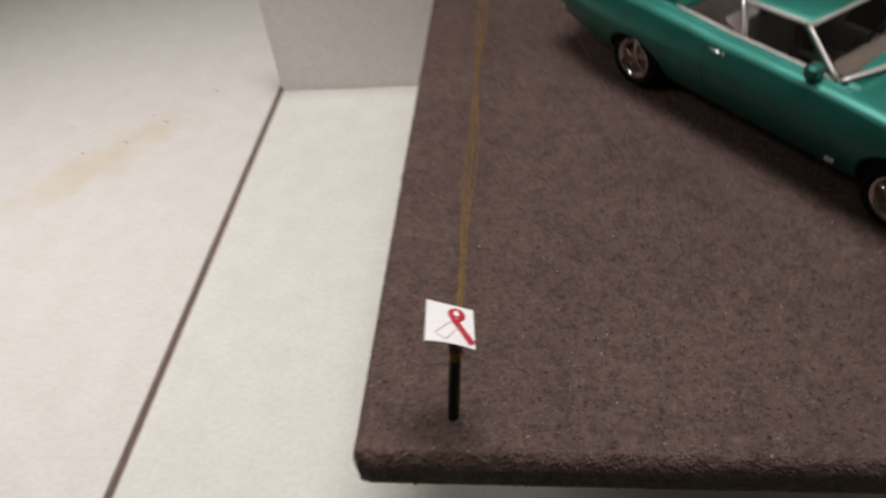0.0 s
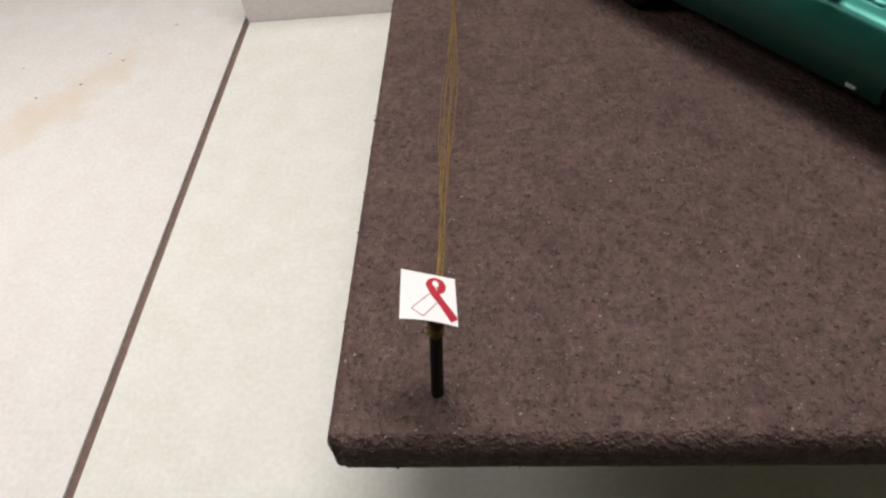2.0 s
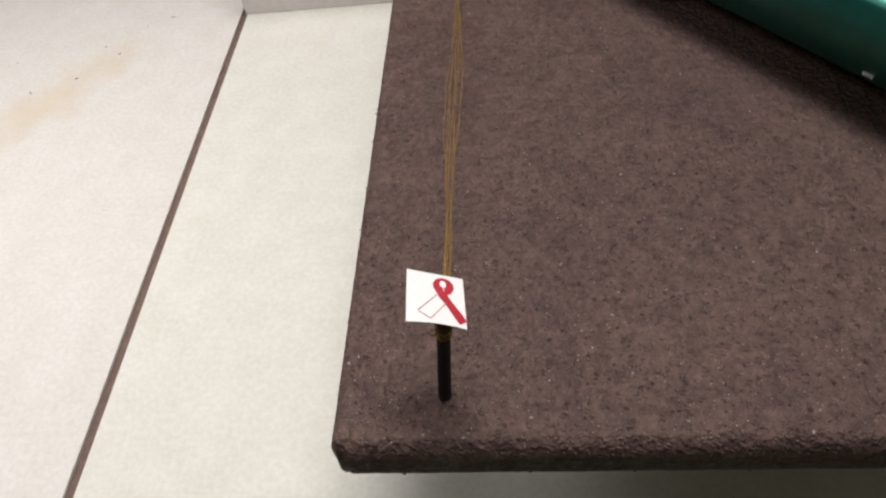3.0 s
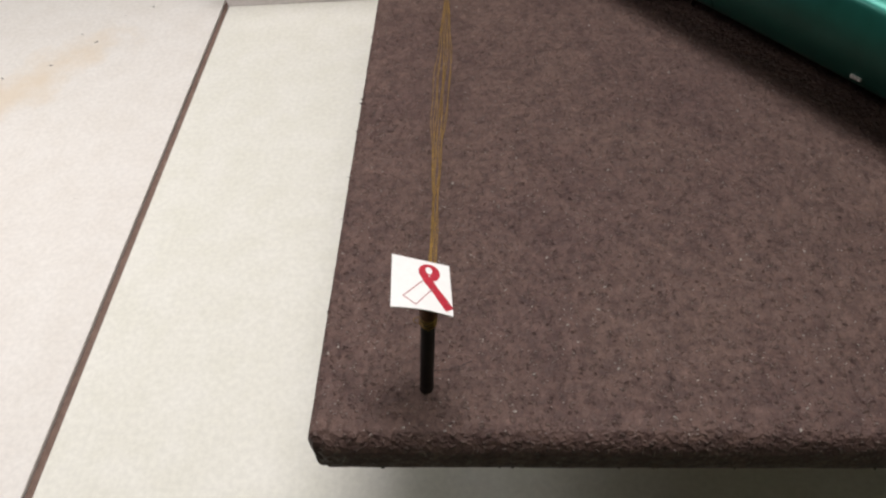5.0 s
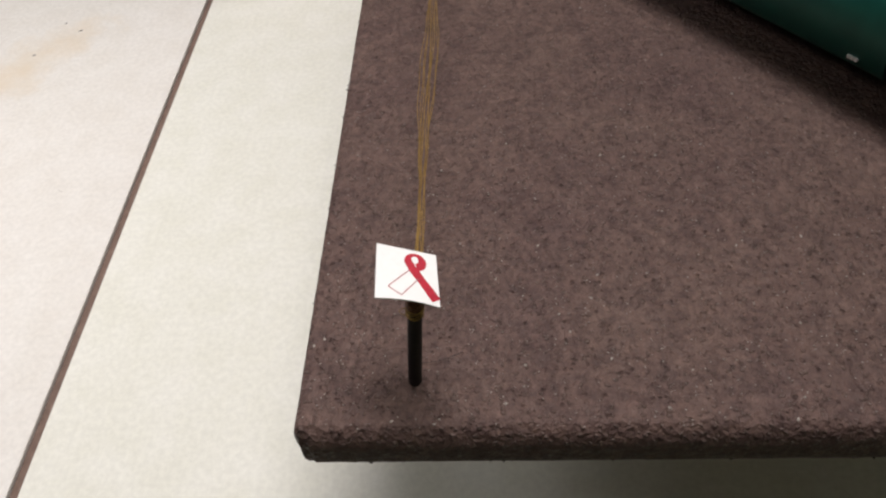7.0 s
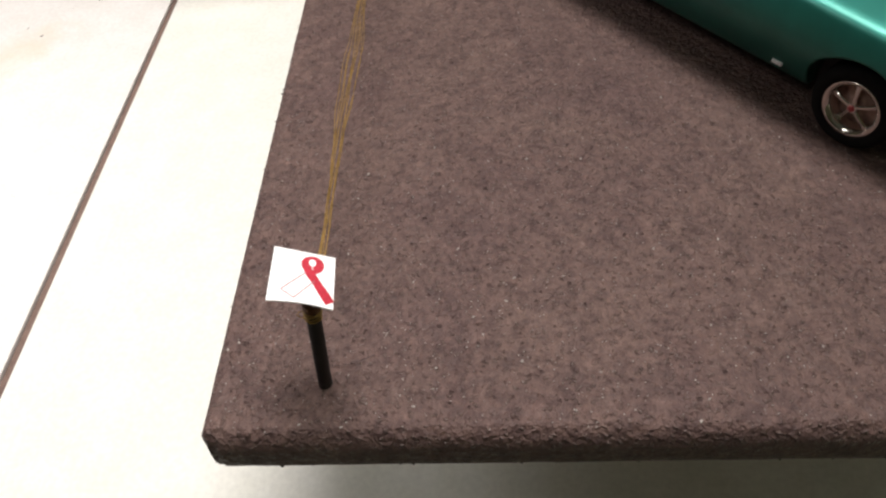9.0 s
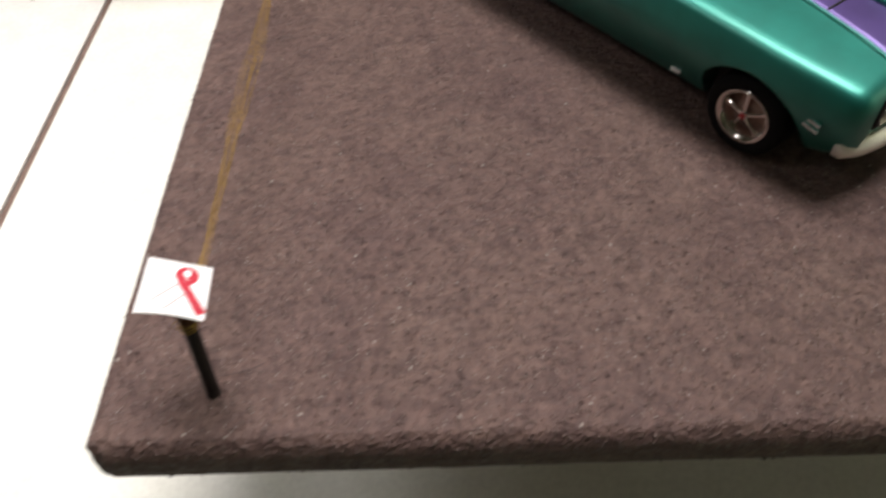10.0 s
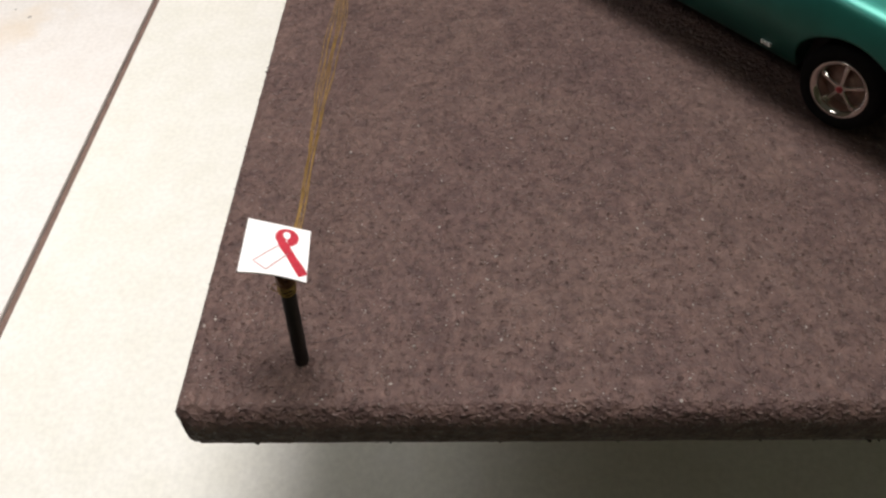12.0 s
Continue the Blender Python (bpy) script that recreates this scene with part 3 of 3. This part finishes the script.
    part("windshield_trim", tube([wl(-1 + 2 * k / 24) + Vector((0.0004, 0, 0.0001)) for k in range(25)], 0.0010, 8, flat=0.6), M_FOIL, c, "bright metal windshield trim", True)
    part("header_trim", tube([wh(-1 + 2 * k / 24) + Vector((0.0003, 0, 0.0003)) for k in range(25)], 0.00065, 8), M_FOIL, c, "bright metal windshield trim", True)
    for s in (1, -1):
        sill = lambda u: mm(u, s * belt(u), deck(u) + 1.1)
        rail = lambda u: mm(u, s * (roof_w(u) + 0.2), 49.4 + 0.45 * math.sin(math.pi * (8.4 - u) / 42) - 0.8 * ((8.4 - u) / 42) ** 2)
        # panel between shoulder and window sill
        part("window_sill", patch(lambda a, b: lerp(mm(-62 + 90 * a, s * (side(-62 + 90 * a, deck(-62 + 90 * a)) - 4.0), deck(-62 + 90 * a) + 0.25), sill(-62 + 90 * a), b), 30, 3, 0.0015), M_TEAL, c, smooth=True)
        part("sill_trim", tube([sill(-44 + 70.5 * k / 30) + mm(0, s * 0.5, 0.15) for k in range(31)], 0.00062, 8, flat=0.6), M_FOIL, c, "bright metal sill trim", True)
        part("drip_rail", tube([rail(8.4 - 42 * k / 24) for k in range(25)], 0.00060, 8), M_FOIL, c, "bright metal drip rail", True)
        a0, a1 = wl(s) + mm(-0.6, s * 0.5, 0), wh(s) + mm(-0.4, s * 0.3, 0.2)
        part("windshield_pillar", tube([lerp(a0, a1, k / 6) for k in range(7)], 0.00080, 8, flat=0.8), M_FOIL, c, "bright metal windshield pillar", True)
        part("pillar_post", tube([lerp(a0, a1, k / 6) + mm(-1.5, -s * 0.3, -0.1) for k in range(7)], 0.00075, 8), M_TEAL, c, smooth=True)
        g = part("side_window", patch(lambda a, b: lerp(lerp(sill(24.0), rail(7.0), b), lerp(sill(-41.0), rail(-29.0), b), a) - mm(0, s * 0.7, 0), 10, 4, 0.0003, Vector((0, s, 0))), M_GLASS, c, "clear plastic side window", True)
        g.visible_shadow = False
        part("window_divider", tube([lerp(sill(-12.0), rail(-19.0), k / 4) - mm(0, s * 0.1, 0) for k in range(5)], 0.0010, 8, flat=0.7), M_FOIL, c, "bright metal window divider", True)
        # broad rear roof pillar
        part("rear_pillar", patch(lambda a, b: lerp(lerp(sill(-40.0), sill(-60.0), a), lerp(rail(-28.0), rail(-34.0) + mm(-1.0, 0, 0), a), b), 6, 8, 0.0012, Vector((0, s, 0))), M_TEAL, c, smooth=True)
        # door gaps
        for u in (-22.0,):
            part("door_gap", tube([mm(u, s * (side(u, z) + 0.02), z) for z in (9 + 27 * k / 14 for k in range(15))], 0.00009, 5), M_BLACK, c)
        part("quarter_vent", block((0.0056, 0.0006, 0.0030), mm(-34.5, s * (side(-34.5, 23.2) + 0.05), 23.2), 0.0003), M_TEAL, c, "small raised teal vent")
        handle = part("door_handle", block((0.0050, 0.0011, 0.0011), mm(-18.0, s * (side(-18, 34.3) + 0.45), 34.3), 0.0005), M_CHROME, c, "chrome door handle", True)
        part("push_button", lathe([(0.0001, 0.0), (0.0007, 0.0), (0.0007, -0.0012), (0.0001, -0.0012)], 12), M_CHROME, handle).matrix_local = Matrix.Translation(mm(-14.2, s * (side(-14, 34.2) + 0.5), 34.2)) @ Matrix.Diagonal((1, -s, 1, 1))
        # mirror on the door
        mirror = part("door_mirror", block((0.0046, 0.0062, 0.0042), mm(19.5, s * (belt(19) + 4.2), deck(19) + 3.4), 0.0016, segments=4), M_TEAL, c, "teal door mirror", True)
        part("mirror_foot", tube([mm(18.6, s * (belt(19) + 3.2), deck(19) + 0.2), mm(19.2, s * (belt(19) + 3.8), deck(19) + 2.2)], 0.0011, 8), M_TEAL, mirror)
        part("mirror_glass", block((0.0003, 0.0048, 0.0030), mm(17.1, s * (belt(19) + 4.2), deck(19) + 3.4), 0.0001), M_CHROME, mirror, "mirror glass")
        # badge behind the front wheel: a short plate with three bars, whitened for glints
        badge = part("fender_badge", block((0.0036, 0.0006, 0.0012), mm(32.8, s * (side(32.8, 12.0) + 0.25), 12.0), 0.0002), M_BADGE, c, "small fender badge with its glint painted white")
        for du in (-1.15, 0.05, 1.25):
            part("badge_bar", block((0.0009, 0.0004, 0.0012), mm(32.8 + du, s * (side(32.8, 12.0) + 0.62), 12.0), 0.0002), M_BADGE, badge, "bright bar")
        lens = part("side_marker", block((0.0052, 0.0008, 0.0034), mm(78.0, s * (side(78, 22.3) + 0.15), 22.3), 0.0004, pose(0, 0, 0, 0, 0, s * -12)), M_TEAL, c, "side marker lamp with bright bars")
        for dz in (-1.0, 1.0):
            part("marker_bar", block((0.0050, 0.0007, 0.0009), mm(78.0, s * (side(78, 22.3) + 0.5), 22.3 + dz), 0.0003, pose(0, 0, 0, 0, 0, s * -12)), M_LENS, lens, "bright bar")
        # headlamps
        for w in (24.5, 17.0):
            lamp_ring = part("headlamp", lathe([(0.0002, 0.0006), (0.0026, 0.0004), (0.0033, 0.0), (0.0034, -0.002), (0.0002, -0.002)], 24), M_CHROME, c, "chrome headlamp ring", True)
            lamp_ring.matrix_local = Matrix.Translation(mm(88.9, s * w, 26.5)) @ pose(0, 0, 0, 0, 0, -90)
            part("lens", lathe([(0.0001, 0.0011), (0.0015, 0.0009), (0.0025, 0.0004), (0.0001, 0.0003)], 24), M_LENS, lamp_ring, "clear lens", True)
        wheel(mm(HUB_U, s * TRACK, HUB_Z), s, c)
        wheel(mm(-HUB_U, s * TRACK_R, HUB_Z), s, c)
    # grille and bumpers
    g = part("grille", block((0.0016, 0.058, 0.0095), mm(88.4, 0, 26.5), 0.0006), M_BLACK, c, "black grille")
    for k in range(6):
        part("grille_bar", block((0.0008, 0.056, 0.0004), mm(89.3, 0, 23.0 + 1.4 * k), 0.0001), M_CHROME, g, "thin bright bar")
    def bumper(u0, d, z, name, reach):
        bm = bmesh.new()
        rings = []
        for k in range(41):
            t = -1 + 2 * k / 40
            w = 35.5 * t
            u = u0 - d * reach * abs(t) ** 5 - d * 1.2 * t * t
            hgt = 3.3 - 0.9 * abs(t) ** 6
            prof = [(-1.2, hgt), (0.0, hgt * 0.95), (1.5, hgt * 0.10), (1.9, -hgt * 0.45), (1.0, -hgt), (-1.2, -hgt)]
            rings.append([bm.verts.new(mm(u + d * a, w, z + b)) for a, b in prof])
        for p, q in zip(rings, rings[1:]):
            for i in range(6):
                bm.faces.new((p[i], p[(i + 1) % 6], q[(i + 1) % 6], q[i]))
        bm.faces.new(rings[0])
        bm.faces.new(rings[-1][::-1])
        part(name, bm, M_BUMPER, c, "chrome bumper", True)
    bumper(91.0, 1, 16.6, "front_bumper", 4.5)
    bumper(TAIL - 1.5, -1, 20.0, "rear_bumper", 7.0)
    for s in (1, -1):
        part("tail_lamp", block((0.0012, 0.017, 0.005), mm(TAIL - 0.4, s * 21, 29), 0.0005), M_RED, c, "red tail lamp")
    # interior: floor tub, seats, dash, wheel
    part("interior_floor", block((0.086, 0.058, 0.002), mm(-16, 0, 19.5), 0.0005), M_INSIDE, c, "brown interior floor")
    for s in (1, -1):
        part("door_panel", block((0.086, 0.0015, 0.018), mm(-16, s * 30.2, 28.5), 0.0005), M_INSIDE, c, "brown inner door panel")
        seat = part("front_seat", block((0.020, 0.022, 0.006), mm(-2, s * 14, 24), 0.002, segments=3), M_SEAT, c, "tan bucket seat", True)
        part("seat_back", block((0.005, 0.021, 0.019), mm(-13, s * 14, 34), 0.002, pose(0, 0, 0, 0, -14, 0), segments=3), M_SEAT, seat, smooth=True)
    rs = part("rear_seat", block((0.018, 0.052, 0.006), mm(-34, 0, 24), 0.002, segments=3), M_SEAT, c, "tan rear bench seat", True)
    part("seat_back", block((0.005, 0.052, 0.016), mm(-45, 0, 32), 0.002, pose(0, 0, 0, 0, -20, 0), segments=3), M_SEAT, rs, smooth=True)
    dash = part("dashboard", block((0.010, 0.060, 0.009), mm(22, 0, 34.5), 0.0025, segments=3), M_INSIDE, c, "brown dashboard", True)
    part("steering_wheel", tube([mm(12.5 + 2.2 * math.sin(a), -14 + 6.2 * math.cos(a), 35.0 + 5.6 * math.sin(a)) for a in (2 * math.pi * k / 24 for k in range(25))], 0.0005, 6), M_BLACK, dash, "black steering wheel", True)
    part("steering_column", tube([mm(12.5, -14, 35), mm(20, -14, 33)], 0.0008, 8), M_BLACK, dash)
    part("parcel_shelf", block((0.014, 0.054, 0.0015), mm(-54, 0, 37.8), 0.0004), M_INSIDE, c)


car()

# ---- the sign post with its gold threads ----
POST = Vector((0.0265, 0.0113, TOP))
HEAD = Vector((0.0299, 0.0110, TOP + 0.0350))


def coil(at, radius, turns, height, wire, sides=6):
    """A few loose turns of thread round a post."""
    n = int(turns * 16)
    rng = random.Random(3)
    ax = (HEAD - POST).normalized()
    e1 = ax.cross(Vector((0, 1, 0))).normalized()
    e2 = ax.cross(e1)
    pts = [at + ax * (height * (k / n - 0.5) + 0.0002 * math.sin(k * 0.9)) + (e1 * math.cos(2 * math.pi * k / 16) + e2 * math.sin(2 * math.pi * k / 16)) * (radius + rng.uniform(0, 0.00025)) for k in range(n + 1)]
    return tube(pts, wire, sides)


def along(z):
    return POST.lerp(HEAD, (z - TOP) / (HEAD.z - TOP))


def sign_post():
    p = empty("sign_post", Matrix.Translation(POST), "matt black leaning post with white paper sign on brown board", "sign")
    back = Matrix.Translation(-POST)
    def put(name, bm, material, parent=p, label="", smooth=False):
        bmesh.ops.transform(bm, matrix=back, verts=bm.verts[:])
        return part(name, bm, material, parent, label, smooth)
    put("post", tube([POST.lerp(HEAD, k / 10) - (Vector((0, 0, 0.001)) if k == 0 else Vector()) for k in range(11)], lambda s: 0.00165 - 0.0001 * s, 20), M_POST, smooth=True)
    put("binding", coil(along(TOP + 0.0288), 0.00164, 3.5, 0.0028, 0.00017), M_GOLD, label="gold thread wound round the post", smooth=True)
    put("wrap", coil(along(TOP + 0.0325), 0.00158, 9, 0.0042, 0.00022), M_WRAP, label="brown thread wrapped round the post's top", smooth=True)
    # paper: a small square, held flat on the post's top, left side higher
    tl, tr, br, bl = (Vector((x, y, TOP + z)) for x, y, z in ((0.0220, 0.0213, 0.0382), (0.0337, 0.0215, 0.0335), (0.0351, 0.0070, 0.0353), (0.0230, 0.0065, 0.0398)))
    nrm = (tr - tl).cross(bl - tl).normalized()
    if nrm.z < 0:
        nrm = -nrm
    def at(s, r, lift=0.0):
        q = tl.lerp(tr, s).lerp(bl.lerp(br, s), r)
        return q + nrm * (lift + 0.0007 * math.sin(math.pi * s) * r * r)
    paper = put("paper", patch(lambda a, b: at(a, b), 14, 14, 0.00025, -nrm), M_PAPER, label="white paper square with a red ribbon drawn on it")
    def ink(name, pts, half, material, label=""):
        """A drawn stroke: a thin strip lying on the paper."""
        bm = bmesh.new()
        rows = []
        pts = [Vector(q) for q in pts]
        for i, q in enumerate(pts):
            d = (pts[min(i + 1, len(pts) - 1)] - pts[max(i - 1, 0)]).normalized()
            h = half(i / (len(pts) - 1)) if callable(half) else half
            o = Vector((-d.y, d.x)) * h
            rows.append([bm.verts.new(at(*(q + o), 0.00006)), bm.verts.new(at(*(q - o), 0.00006))])
        for a, b in zip(rows, rows[1:]):
            bm.faces.new((a[0], a[1], b[1], b[0]))
        return put(name, bm, material, paper, label)
    line = lambda a, b, n: [(a[0] + (b[0] - a[0]) * k / n, a[1] + (b[1] - a[1]) * k / n) for k in range(n + 1)]
    ink("ribbon_band", line((0.48, 0.215), (0.945, 0.90), 16), lambda s: 0.030 + 0.046 * min(1.0, 3.5 * s) + 0.006 * math.sin(9 * s), M_INK, "red ribbon stroke")
    arc = [(0.635 + 0.118 * math.cos(a), 0.215 + 0.122 * math.sin(a)) for a in (radians(100 + 340 * k / 36) for k in range(37))]
    ink("ribbon_loop", arc, lambda s: 0.072 - 0.045 * math.exp(-((s - 0.47) / 0.20) ** 2), M_INK, "red ribbon loop")
    for name, a, b in (("tail_line", (0.54, 0.40), (0.19, 0.78)), ("tail_line", (0.68, 0.55), (0.39, 0.92)), ("tail_line", (0.19, 0.78), (0.39, 0.92))):
        ink(name, line(a, b, 8), 0.0090, M_THIN_INK, "thin faint red line")


sign_post()


def thread_fence():
    """Loose gold threads from the sign's post to a far one."""
    rng = random.Random(8)
    start = along(TOP + 0.0300)
    end = Vector((0.0296, 0.285, TOP + 0.0305))
    far = empty("fence_post", Matrix.Translation((end.x, end.y + 0.0016, TOP)), "matt black short post that holds the gold threads", "post")
    part("post", tube([(0, 0, -0.001), (0, 0, 0.034)], 0.0016, 16), M_POST, far, smooth=True)
    t = empty("thread_line", Matrix.Translation(start), "bundle of loose thin gold threads strung between the posts", "thread")
    for k in range(9):
        f1, f2, ph1, ph2 = rng.uniform(0.8, 1.6), rng.uniform(2.2, 4.5), rng.uniform(0, 6.28), rng.uniform(0, 6.28)
        side_at = -1 + k / 4 + rng.uniform(-0.12, 0.12)
        pts = []
        for i in range(61):
            s = i / 60
            hold = min(1.0, s * 14) * min(1.0, (1 - s) * 14)
            y = start.y + (end.y - start.y) * s
            # the bundle opens and closes along its way
            spread = 0.0021 * (0.62 + 0.38 * math.cos(y * 62 + 0.6))
            x = start.x + (end.x - start.x) * s + hold * (side_at * spread + 0.0004 * math.sin(6.28 * f1 * s * 3 + ph1) + 0.00018 * math.sin(6.28 * f2 * s * 3 + ph2))
            z = start.z + (end.z - start.z) * s + hold * (0.0006 * math.sin(6.28 * f1 * s + ph2) - 0.0012 * math.sin(math.pi * s))
            pts.append(Vector((x, y, z)) - start + Vector((side_at * 0.0016 * (1 - hold), 0, 0)))
        part("thread", tube(pts, 0.000100, 5), M_GOLD, t, smooth=True)
    # a loose end that sticks out beside the binding
    pts = [Vector((-0.0016 - 0.0016 * math.sin(a), -0.0004 + 0.0006 * math.cos(a), -0.0004 - 0.0012 * a / 3.2)) for a in (3.2 * k / 12 for k in range(13))]
    part("loose_end", tube(pts, 0.00011, 5), M_GOLD, t, smooth=True)


thread_fence()
